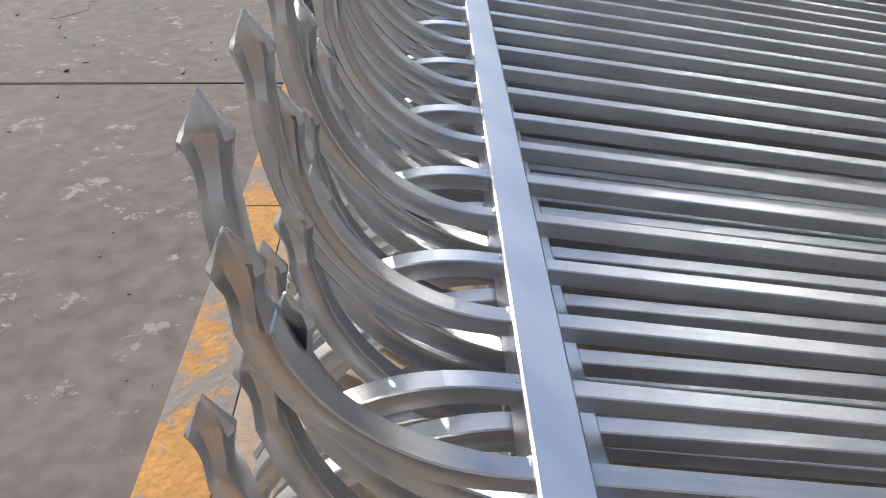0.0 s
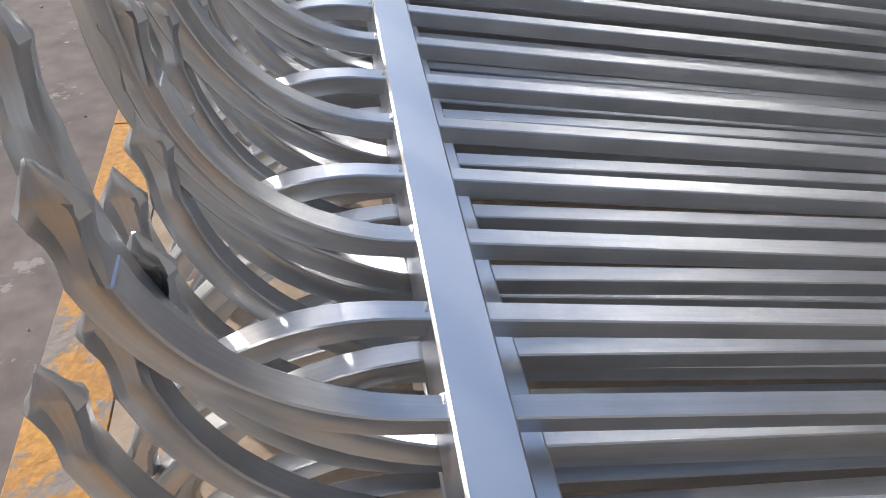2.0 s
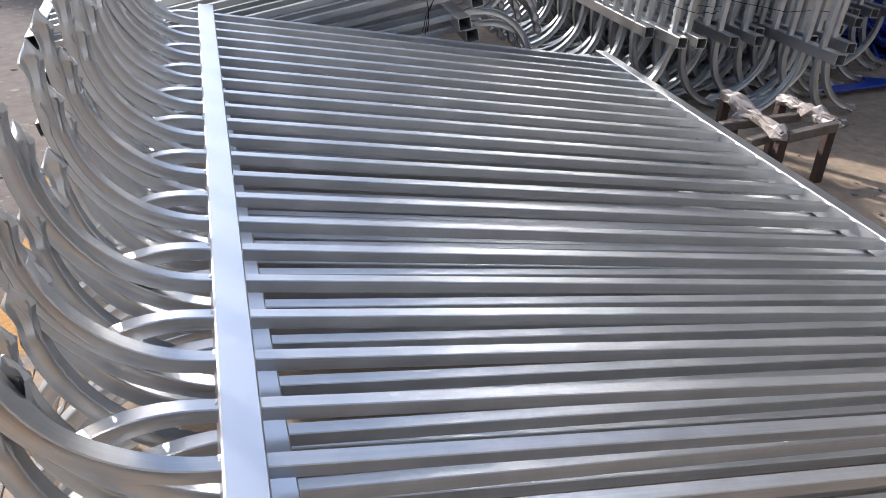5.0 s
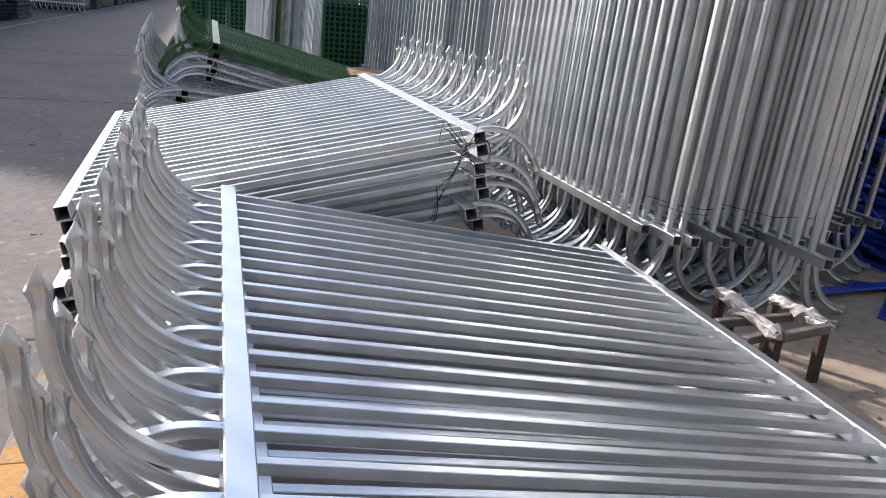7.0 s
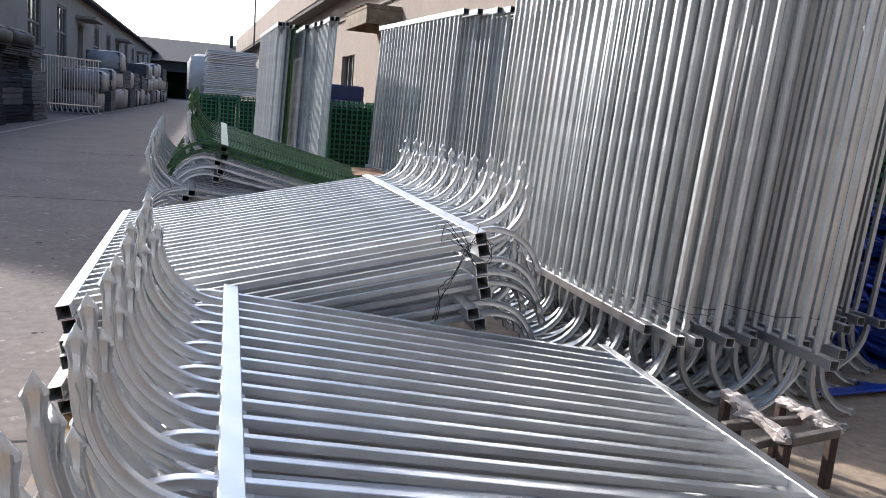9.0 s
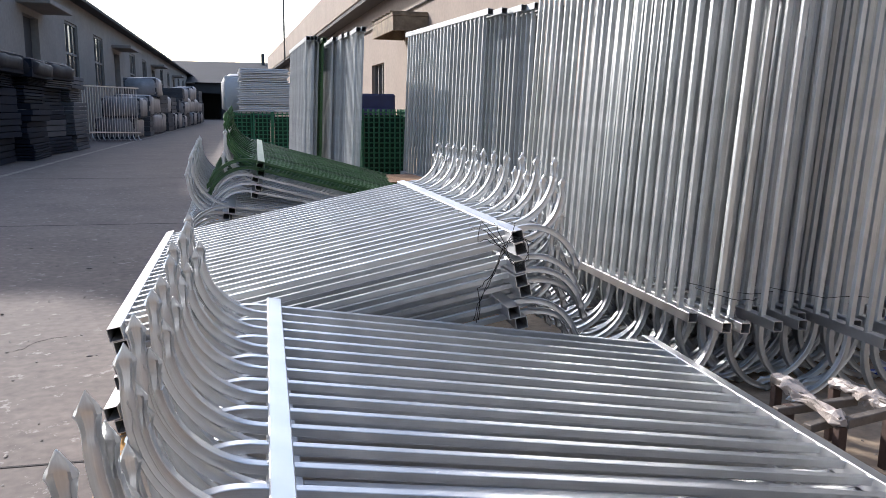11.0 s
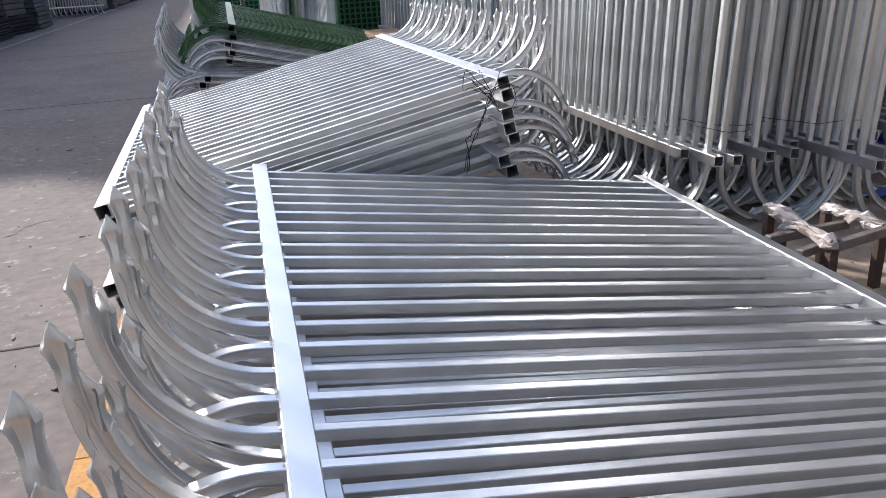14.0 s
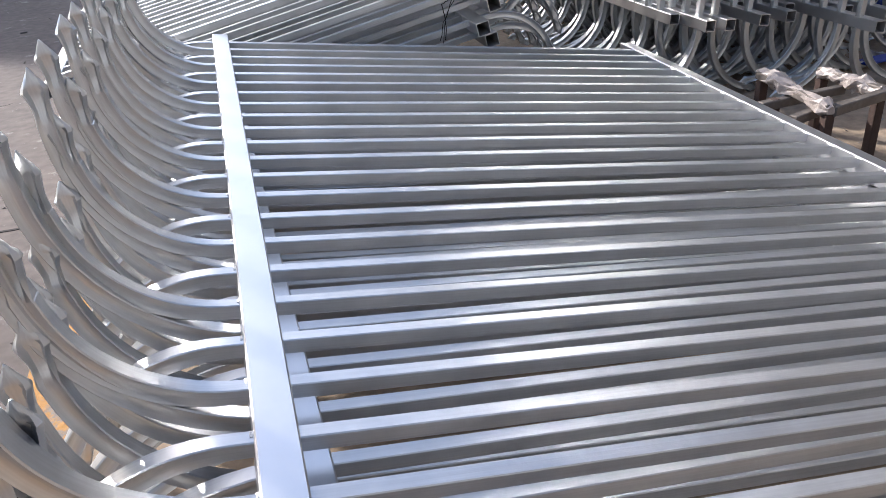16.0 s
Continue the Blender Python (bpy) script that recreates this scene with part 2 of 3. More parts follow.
def picket_mesh(side, mat, name, rng, span=SPAN, radius=0.24, lead=0.04, tail=0.0):
    """A picket along +x from the head rail (x = 0) to the foot rail (x = span); its head bends to side * z and ends in a pressed spear."""
    a, c = PICK / 2, 0.0015
    arc = ARC_A + rng.uniform(-0.03, 0.03)
    bend = radius * rng.uniform(0.975, 1.025)
    path = [(span - 0.012, 0.0, 0.0), (0.9, 0, 0), (-0.02, 0.0, 0.0), (-lead, 0.0, 0.0)]
    steps = 14
    for i in range(1, steps + 1):
        t = arc * i / steps
        path.append((-lead - bend * math.sin(t), bend * (1 - math.cos(t)), t))
    if tail:
        x, z, t = path[-1]
        path.append((x - tail * math.cos(t), z + tail * math.sin(t), t))
    rings = []
    def section(g):
        """The tube's outline; g is how deep its two sides have buckled in the bend."""
        s = a * (1 - g)
        return [(-a, -a + c), (-a, a - c), (-a + c, a), (-0.4 * a, s), (0.4 * a, s), (a - c, a), (a, a - c), (a, -a + c), (a - c, -a), (0.4 * a, -s), (-0.4 * a, -s), (-a + c, -a)]
    square, flat, s, last = section(0.0), [], 0.0, path[0]
    for x, z, t in path:
        n = Vector((math.sin(t), 0, math.cos(t)))
        g = min(1.0, t / 0.35) * 0.24
        s, last = s + math.hypot(x - last[0], z - last[1]), (x, z)
        rings.append([Vector((x, 0, z)) + n * (p * (1 + 0.6 * g)) + Vector((0, q * (1 + 0.6 * g), 0)) for p, q in section(g)])
        flat.append([(s, p, q) for p, q in square])
    x0, z0, t = path[-1]
    d, n = Vector((-math.cos(t), 0, math.sin(t))), Vector((math.sin(t), 0, math.cos(t)))
    rings.pop()
    flat.pop()
    sq = [(p / a, q / a) for p, q in section(0.24)]
    # pressed channel between two folded wings, closing into a flat pointed blade above a ledge
    pinch = [(-1.0, -0.3), (-1.0, 0.3), (-0.72, 0.78), (-0.42, 0.2), (0.42, 0.2), (0.72, 0.78), (1.0, 0.3), (1.0, -0.3), (0.72, -0.78), (0.42, -0.2), (-0.42, -0.2), (-0.72, -0.78)]
    blade = [(-1.0, -0.12), (-1.0, 0.12), (-0.78, 0.34), (-0.4, 0.46), (0.4, 0.46), (0.78, 0.34), (1.0, 0.12), (1.0, -0.12), (0.78, -0.34), (0.4, -0.46), (-0.4, -0.46), (-0.78, -0.34)]
    skew, slant = rng.uniform(-0.12, 0.12), rng.uniform(-0.1, 0.1)
    for f, wide, thick, mixture, shut in ((-0.3, 0.98, 1.0, 0.0, 0), (-0.12, 0.97, 1.0, 0.4, 0), (0.06, 1.0, 1.0, 0.9, 0), (0.24, 1.14, 1.06, 1.0, 0), (0.40, 1.34, 1.12, 1.0, 0), (0.48, 1.5, 1.12, 1.0, 0.05), (0.53, 1.5, 1.1, 1.0, 0.2), (0.60, 1.3, 1.04, 1.0, 0.6), (0.69, 1.04, 0.94, 1.0, 0.95), (0.82, 0.64, 0.7, 1.0, 1), (0.93, 0.3, 0.46, 1.0, 1), (0.98, 0.17, 0.34, 1.0, 1), (1.0, 0.08, 0.16, 1.0, 1)):
        ring = []
        for (p0, q0), (p1, q1), (p2, q2) in zip(sq, pinch, blade):
            p, q = p0 + (p1 - p0) * mixture, q0 + (q1 - q0) * mixture
            p, q = p + (p2 - p) * shut, q + (q2 - q) * shut
            lift = HEAD * (f + slant * p * max(0.0, f) * 0.4)
            ring.append(Vector((x0, 0, z0)) + d * lift + n * (p * a * 1.12 * wide + skew * a * max(0.0, f) + rng.uniform(-1, 1) * 0.0008) + Vector((0, 1, 0)) * (q * a * 1.16 * thick + rng.uniform(-1, 1) * 0.0005))
        rings.append(ring)
        flat.append([(s + HEAD * f, p, q) for p, q in square])
    if side < 0:
        rings = [[Vector((p.x, p.y, -p.z)) for p in r] for r in rings]
    me = finish(loft(bmesh.new(), rings), name, mat, True)
    me.set_sharp_from_angle(angle=radians(30))
    straight = me.attributes.new("straightened", "FLOAT_VECTOR", "POINT")
    straight.data.foreach_set("vector", [v for ring in flat for p in ring for v in p])
    return me


def rail_mesh(mat, name, width=RAIL):
    """A square tube along y with open ends."""
    a, w, h = width / 2, 0.003, LENGTH / 2
    def sq(r, y, c):
        return [(-r, y, -r + c), (-r, y, r - c), (-r + c, y, r), (r - c, y, r), (r, y, r - c), (r, y, -r + c), (r - c, y, -r), (-r + c, y, -r)]
    rings = [sq(a - w, -h + 0.3, 0.002), sq(a - w, -h, 0.002), sq(a, -h, 0.0025), sq(a, h, 0.0025), sq(a - w, h, 0.002), sq(a - w, h - 0.3, 0.002)]
    bm = bmesh.new()
    loft(bm, rings)
    for f in bm.faces:
        if f.calc_center_median().y > h - 0.31 and max(abs(v.co.x) for v in f.verts) < a - w + 1e-4:
            f.material_index = 1
        if f.calc_center_median().y < -h + 0.31 and max(abs(v.co.x) for v in f.verts) < a - w + 1e-4:
            f.material_index = 1
    return finish(bm, name, [mat, HOLLOW])


def weld_mesh(name, rng):
    """A lumpy bead where a picket leaves the rail."""
    bm = bmesh.new()
    r = bmesh.ops.create_icosphere(bm, subdivisions=1, radius=0.0055)
    for v in r["verts"]:
        v.co *= rng.uniform(0.6, 1.35)
        v.co.y *= 1.7
        v.co.x *= 0.7
    return finish(bm, name, WELD, True)


def panel_kit(pick_mat, rail_mat, tag, span=SPAN, radius=0.24, lead=0.04, tail=0.0, width=RAIL):
    rng = random.Random(5)
    kit = {"span": span, "rail": rail_mesh(rail_mat, tag + "_rail", width), "weld": [weld_mesh("weld", rng) for _ in range(3)]}
    for key, side in (("up", 1), ("down", -1)):
        kit[key] = [picket_mesh(side, pick_mat, tag + "_picket", rng, span, radius, lead, tail) for _ in range(6)]
    return kit


ZINC_KIT = panel_kit(ZINC, RAIL_ZINC, "zinc", SPAN, 0.228, 0.046)
SHORT_KIT = panel_kit(ZINC, RAIL_ZINC, "short_zinc", SPAN, 0.205, 0.05)
BROAD_KIT = panel_kit(ZINC, RAIL_ZINC, "broad_zinc", SPAN, 0.3, 0.02)
WIDE_KIT = panel_kit(ZINC, RAIL_ZINC, "wide_zinc", SPAN, 0.312, 0.010, 0.042)
TALL_KIT = panel_kit(MID_ZINC, RAIL_ZINC, "tall_zinc", 1.72, 0.25, 0.04, 0.0, 0.044)
DULL_KIT = panel_kit(DULL_ZINC, DULL_ZINC, "shade_toned_zinc")
GREEN_KIT = panel_kit(GREEN, GREEN, "green", SPAN, 0.3, 0.04)


def fence_panel(m, label, kit=ZINC_KIT, group="", welds=False, seed=0, turned=False, sprung=None):
    """turned: the other half of the pickets bends up; sprung: how far single pickets have twisted, in degrees, by their place."""
    rng = random.Random(seed)
    p = thing("fence_panel", label, "fence panel", m, group)
    part("rail", kit["rail"], None, p)
    part("rail", kit["rail"], None, p, m=pose(kit["span"], 0, 0))
    for i in range(-11, 12):
        side = "up" if (i % 2 == 0) != turned else "down"
        lean = rng.uniform(-1, 1)
        part("picket", rng.choice(kit[side]), None, p, m=pose(rng.uniform(-0.003, 0.003), i * PITCH, 0.0102, lean * 1.4 + (sprung or {}).get(i, 0), 0, rng.uniform(-0.12, 0.12)))
        if welds:
            part("weld", rng.choice(kit["weld"]), None, p, m=pose(-RAIL / 2 - 0.001, i * PITCH + 0.004, 0.019, 0, 0, 0))
    return p


# ---- ground ----
GROUND = -0.5
bm = bmesh.new()
xs = [-260, -60, -20, -8, -4, -2, -1, -0.6, 0, 1, 2, 4, 8, 20, 60, 260]
ys = [-120, -30, -8, -4, -2, 0, 2, 4, 8, 16, 32, 64, 120, 260, 600]
grid = [[bm.verts.new((x, y, GROUND)) for y in ys] for x in xs]
for i in range(len(xs) - 1):
    for j in range(len(ys) - 1):
        bm.faces.new((grid[i][j], grid[i + 1][j], grid[i + 1][j + 1], grid[i][j + 1]))
solid("ground", bm, ASPHALT, "worn grey-brown concrete yard with scuffs and stains", "ground", kind="structure")
solid("pavement", slab((-0.47, -14, GROUND - 0.05), (30, 60, GROUND + 0.012)), APRON, "dusty tan concrete apron beside the yard lane", "pavement", kind="structure")
bm = bmesh.new()
for y0 in [v * 1.2 - 14.2 for v in range(0, 30)]:
    box(bm, (-0.594, y0 + 0.001, GROUND - 0.05), (-0.4704, y0 + 1.199, GROUND + 0.0145), 0.002)
solid("kerb", bm, YELLOW, "low kerb with worn chipped yellow paint", "kerb", kind="structure")
bm = bmesh.new()
for y in (-6.2, -0.2, 5.8, 11.8):
    box(bm, (-12, y - 0.006, GROUND - 0.01), (-0.592, y + 0.006, GROUND + 0.002))
solid("trim", bm, JOINT, "dark dirt-filled joint between concrete slabs", "joint", kind="structure")
bm = bmesh.new()
box(bm, (-0.06, 0, 0), (0.06, 46, 0.003), m=pose(-4.6, 10, GROUND + 0.002, 0, 0, 1.2))
solid("road_marking", bm, material("faded_line_paint", (0.30, 0.27, 0.22), 0.8, 0, (0.17, 0.155, 0.14), 3, 0, 60, 0.5), "faded pale line painted along the lane", "marking", kind="structure")

# ---- stack A: five panels lying flat, lifted at the head side by their own bent heads ----
TILT = pose(0, 0, 0, 0.5, 0, 0) @ pose(0, 0, 0, 0, 8.4, 0)
HEAP = "flat stack of zinc panels beside the kerb"
LYING = "silver zinc-coated fence panel with bent spear heads, lying stacked"
for i, (dx, dy, yaw, kit) in enumerate(((0, 0, 0, ZINC_KIT), (0.022, 0.106, 1.0, WIDE_KIT), (0.03, 0.035, 0.25, ZINC_KIT), (0.035, 0.0, 1.6, BROAD_KIT), (0.03, -0.03, 0.7, BROAD_KIT))):
    fence_panel(TILT @ pose(-RAIL / 2 + dx, -1.2 + dy, -RAIL / 2 - 0.0525 * i, 0, 0, yaw), LYING, kit, HEAP, i < 2, i, i == 1, {0: {-10: 6, -6: -3, -2: 2.5}, 1: {-11: -5, -7: 2}}.get(i))


# ---- stack B: panels lying the other way round, heads towards the standing rows ----
def frame_from(origin, ax, ay):
    ax = Vector(ax).normalized()
    az = ax.cross(Vector(ay)).normalized()
    ay = az.cross(ax)
    m = Matrix((ax, ay, az)).transposed().to_4x4()
    m.translation = origin
    return m


NL, NR, FL, FR = (Vector(v) for v in ((-0.64, -0.019, -0.089), (0.966, 0.028, 0.242), (-0.725, 2.381, -0.095), (0.881, 2.428, 0.235)))
B_BASE = frame_from((NR + FR) / 2, NL - NR, NR - FR) @ pose(RAIL / 2, 0, -RAIL / 2)
HEAP = "tilted stack of zinc panels behind the first"
for i, (dx, dy, dz, yaw) in enumerate(((0, 0, 0, 0), (-0.004, -0.01, 0.054, 0.2), (0.012, 0.0, 0.124, 0), (0.016, 0.015, 0.178, -0.2), (0.008, -0.01, 0.232, 0.2), (0.045, 0.06, 0.286, -2.0), (0.03, 0.05, 0.34, -1.5))):
    fence_panel(B_BASE @ pose(dx, dy, -dz, 0, 0, yaw), LYING, SHORT_KIT if i == 1 else ZINC_KIT, HEAP, seed=20 + i, turned=i == 1)


# ---- standing rows ----
def standing(x, y_near, z, lean, yaw=0.0, kit=ZINC_KIT, label="", group="", seed=0, flip=False):
    """A panel on end: heads down, foot rail on top; (x, y_near, z) is the near end of its lower rail."""
    ax = Vector((math.sin(radians(lean)), 0, math.cos(radians(lean))))
    ay = Vector((-math.sin(radians(yaw)), math.cos(radians(yaw)), 0))
    m = frame_from(Vector((x, y_near, z)) + ay * (LENGTH / 2), ax, -ay if flip else ay)
    return fence_panel(m, label or "silver zinc-coated steel fence panel standing upside down on its bent heads", kit, group, seed=seed)


ROW = "row of zinc panels standing on end"
spots = ((1.744, 0.03, 0.0), (1.80, -0.14, 1.0), (1.872, -0.163, 0.5), (1.95, 0.06, 0.2), (2.024, -0.163, 0.0), (2.085, 0.1, 0.4), (2.142, -0.163, 0.6), (2.22, -0.05, 0.1),
         (2.29, -0.466, 0.0), (2.375, -0.2, 0.5), (2.461, -0.324, 0.8), (2.54, 0.0, 0.2), (2.63, -0.05, 0.3), (2.72, 0.1, 0.6), (2.82, 0.05, 0.0), (2.93, 0.2, 0.3), (3.045, 0.202, 0.5), (3.13, 0.152, 0.0))
for i, (x, y, yaw) in enumerate(spots):
    standing(x, y, -0.165, 3.0 + 0.35 * (i % 3), yaw, TALL_KIT, group=ROW, seed=40 + i, flip=i % 2 == 1)
ROW = "further row of zinc panels on pallets"
for i, (x, y, yaw) in enumerate(((1.80, 3.70, 7.0), (1.9, 3.62, 6.0), (2.0, 3.40, 5.0), (2.06, 3.25, 5.0), (2.15, 3.3, 4.0), (2.25, 3.4, 4.0), (2.33, 3.33, 4.0), (2.4, 3.45, 3.5), (2.48, 3.38, 4.5))):
    standing(x, y, 0.0, 2.0, yaw, DULL_KIT, "dull zinc fence panel standing on end, toned down for shade", group=ROW, seed=60 + i, flip=i % 2 == 1)
ROW = "row of zinc panels standing far along the lane"
for i, (x, y, yaw) in enumerate(((0.52, 6.75, 3.0), (0.56, 6.72, 2.4), (0.60, 6.7, 2.0), (0.64, 6.9, 2.0), (0.83, 6.75, 2.2), (0.87, 6.7, 2.5), (0.90, 6.35, 2.2), (0.93, 6.1, 2.0), (0.98, 5.55, 1.5), (1.02, 5.5, 1.5))):
    standing(x - 0.09, y, 0.0, 2.0 + 0.3 * (i % 2), yaw, DULL_KIT, "dull zinc fence panel standing on end, toned down for shade", group=ROW, seed=70 + i, flip=i % 2 == 1)
standing(0.63, 6.85, 0.0, 2.0, 2.0, GREEN_KIT, "dark green coated steel fence panel standing on end", seed=80)

# ---- green stack on zinc panels ----
G_BASE = frame_from((-0.1, 4.45, 0.33), (1.0, 0.02, -0.26), (0, 1, 0.03))
for i in (1, 0):
    GREEN_TOP = fence_panel(G_BASE @ pose(0.0 + 0.02 * i, -0.02 * i, -0.056 * i), "dark green coated steel fence panel lying on a stack", GREEN_KIT, "green panels on the far stack", seed=90 + i)
for i, (dx, dy, dz, yaw, turn) in enumerate(((-0.01, 0.0, 0.115, 0, 0), (0.02, -0.03, 0.17, 0.4, 0), (0.0, -0.02, 0.235, 0.6, 3), (-0.16, -0.22, 0.36, 1.5, 8), (-0.20, -0.2, 0.415, 2.0, 8), (-0.18, -0.26, 0.47, 2.5, 8))):
    fence_panel(G_BASE @ pose(dx, dy, -dz, 0, -turn, yaw), LYING, WIDE_KIT if i % 2 else ZINC_KIT, "far stack under the green panels", seed=95 + i)
part("tape", slab((-0.027, -1.2, 0.0265), (0.027, 1.2, 0.03)), PALE, GREEN_TOP, "pale tape along the rail")


# ---- small steel stand with crumpled wrap, beside stack A ----
def bar(name, a, b, w, h, mat, parent, label=""):
    """A square bar between two points, its top at their height."""
    a, b = Vector(a), Vector(b)
    m = frame_from(a, b - a, (Vector((0, 0, 1)).cross(b - a)) if abs((b - a).normalized().z) < 0.9 else (0, 1, 0))
    return part(name, slab((0, -w / 2, -h), ((b - a).length, w / 2, 0), 0.003), mat, parent, label, m)


def wrap_mesh(a, b, r, seed):
    """Crumpled plastic wound round a bar."""
    rng = random.Random(seed)
    a, b = Vector(a), Vector(b)
    d = b - a
    side = d.cross(Vector((0, 0, 1))).normalized()
    rings = []
    for i in range(15):
        f = i / 14
        c = a + d * f + Vector((0, 0, -0.016 + rng.uniform(-0.004, 0.004)))
        k = r * 0.8 * (0.75 + 0.5 * math.sin(f * 5 + seed) ** 2) * (0.45 if i in (0, 14) else 1)
        rings.append([c + (side * math.cos(t) * 1.15 + Vector((0, 0, 1)) * math.sin(t)) * k * rng.uniform(0.72, 1.25) for t in (2 * math.pi * j / 11 for j in range(11))])
    return loft(bmesh.new(), rings)


ZT = -0.25
stand = thing("steel_stand", "small dark steel stand with crumpled plastic wrap on its bars", "stand", pose(0, 0, 0))
c = {"a": (1.79, -0.48, ZT), "b": (1.745, -0.90, ZT), "c": (1.985, -0.55, ZT), "d": (2.005, -0.83, ZT)}
bar("top_bar", c["a"], c["b"], 0.035, 0.03, STEELGREY, stand)
bar("top_bar", c["c"], c["d"], 0.035, 0.03, STEELGREY, stand)
bar("cross_bar", (1.752, -0.895, ZT - 0.006), (1.995, -0.835, ZT - 0.006), 0.032, 0.032, STEELGREY, stand)
bar("cross_bar", (1.64, -0.70, ZT - 0.034), (1.99, -0.665, ZT - 0.034), 0.03, 0.03, STEELGREY, stand)
bar("cross_bar", (1.655, -0.845, ZT - 0.038), (1.80, -0.80, ZT - 0.038), 0.03, 0.03, STEELGREY, stand)
for x, y in ((1.748, -0.885), (2.0, -0.815), (1.985, -0.565), (1.79, -0.50), (1.70, -0.69)):
    part("leg", slab((x - 0.016, y - 0.016, GROUND + 0.012), (x + 0.016, y + 0.016, ZT - 0.033), 0.003), RUST, stand, "dark rusty square leg")
part("wrap", wrap_mesh((1.80, -0.455, ZT + 0.004), (1.742, -0.905, ZT), 0.028, 3), TAPE, stand, "torn whitish plastic wrap")
part("wrap", wrap_mesh((1.983, -0.55, ZT + 0.004), (2.008, -0.845, ZT - 0.004), 0.03, 8), TAPE, stand, "torn whitish plastic wrap")

# ---- black tie wires round the corner of stack B ----
bm = bmesh.new()


def strand(bm, pts, r=0.0016, seed=0):
    rng = random.Random(seed)
    fine = []
    for a, b in zip(pts, pts[1:]):
        for f in (0, 0.33, 0.66):
            fine.append(Vector(a).lerp(Vector(b), f) + Vector([rng.uniform(-0.004, 0.004) for _ in range(3)]))
    fine.append(Vector(pts[-1]))
    tube(bm, fine, r, 5)


strand(bm, [(0.80, 0.25, 0.225), (0.79, 0.02, 0.245), (0.80, -0.02, 0.229), (0.842, -0.025, 0.191), (0.868, -0.03, 0.161), (0.834, -0.03, 0.097), (0.805, -0.028, 0.028), (0.768, -0.03, -0.036), (0.757, -0.03, -0.122)], seed=1)
strand(bm, [(0.76, 0.1, 0.235), (0.785, -0.02, 0.25), (0.83, -0.03, 0.20), (0.862, -0.035, 0.165), (0.825, -0.035, 0.09), (0.79, -0.035, 0.01), (0.762, -0.03, -0.05), (0.745, -0.03, -0.11)], seed=2)
strand(bm, [(0.867, -0.03, 0.169), (0.893, -0.035, 0.21), (0.941, -0.035, 0.201), (0.963, -0.035, 0.145), (0.927, -0.035, 0.099), (0.889, -0.035, 0.132), (0.861, -0.03, 0.183)], seed=3)
strand(bm, [(0.86, -0.03, 0.165), (0.90, -0.03, 0.24), (0.93, 0.05, 0.262), (0.90, 0.2, 0.258)], seed=4)
strand(bm, [(0.774, -0.02, 0.275), (0.82, -0.035, 0.23), (0.858, -0.04, 0.193), (0.9, -0.045, 0.225), (0.955, -0.045, 0.2), (0.965, -0.045, 0.13), (0.91, -0.045, 0.105), (0.868, -0.04, 0.15), (0.858, -0.04, 0.2), (0.83, -0.03, 0.262), (0.84, 0.05, 0.262)], seed=5)
strand(bm, [(0.86, -0.04, 0.19), (0.835, -0.04, 0.12), (0.811, -0.04, 0.071), (0.775, -0.04, 0.03), (0.757, -0.04, 0.018), (0.768, -0.04, -0.05), (0.762, -0.04, -0.109)], 0.002, seed=6)
strand(bm, [(0.77, -0.02, 0.27), (0.765, 0.0, 0.2), (0.79, -0.04, 0.21), (0.85, -0.045, 0.185), (0.93, -0.04, 0.22), (0.99, -0.02, 0.19)], seed=7)
solid("tie_wire", bm, WIRE, "twisted black tie wire looped round a stack corner", "wire", smooth=True)
bm = bmesh.new()
for k, (x0, x1, y) in enumerate(((1.76, 2.12, 0.12), (2.05, 2.62, -0.02), (1.74, 1.98, 0.02))):
    strand(bm, [(x0, y, -0.03), (x0 + 0.3 * (x1 - x0), y - 0.16, -0.045), (x0 + 0.7 * (x1 - x0), y - 0.17, -0.05), (x1, y - 0.1, -0.06)], 0.0014, 10 + k)
solid("tie_wire", bm, WIRE, "thin black tie wire strung across the standing panels", "wire", smooth=True)


# ---- pallets under the further rows ----
def pallet(m, w, l, label="worn brown wooden pallet under standing panels"):
    p = thing("pallet", label, "pallet", m)
    for i in range(7):
        y = -l / 2 + (l - 0.1) * i / 6
        part("deck_board", slab((-w / 2, y, 0.11), (w / 2, y + 0.1, 0.13), 0.003), WOOD, p)
    for x in (-w / 2 + 0.05, 0, w / 2 - 0.05):
        part("bearer", slab((x - 0.04, -l / 2, 0.0), (x + 0.04, l / 2, 0.108), 0.004), WOOD, p)
    return p


for k in range(4):
    pallet(pose(1.16 + 0.02 * (k % 2), 5.02, GROUND + 0.013 + 0.131 * k, 0, 0, 3 * k - 4), 0.75, 0.9, "worn brown wooden pallet in a low pile")
for x, y in ((1.75, 4.1), (1.65, 5.5), (0.9, 6.2), (0.75, 7.6), (1.85, 8.9)):
    pallet(pose(x, y, GROUND + 0.013), 1.0, 1.2)


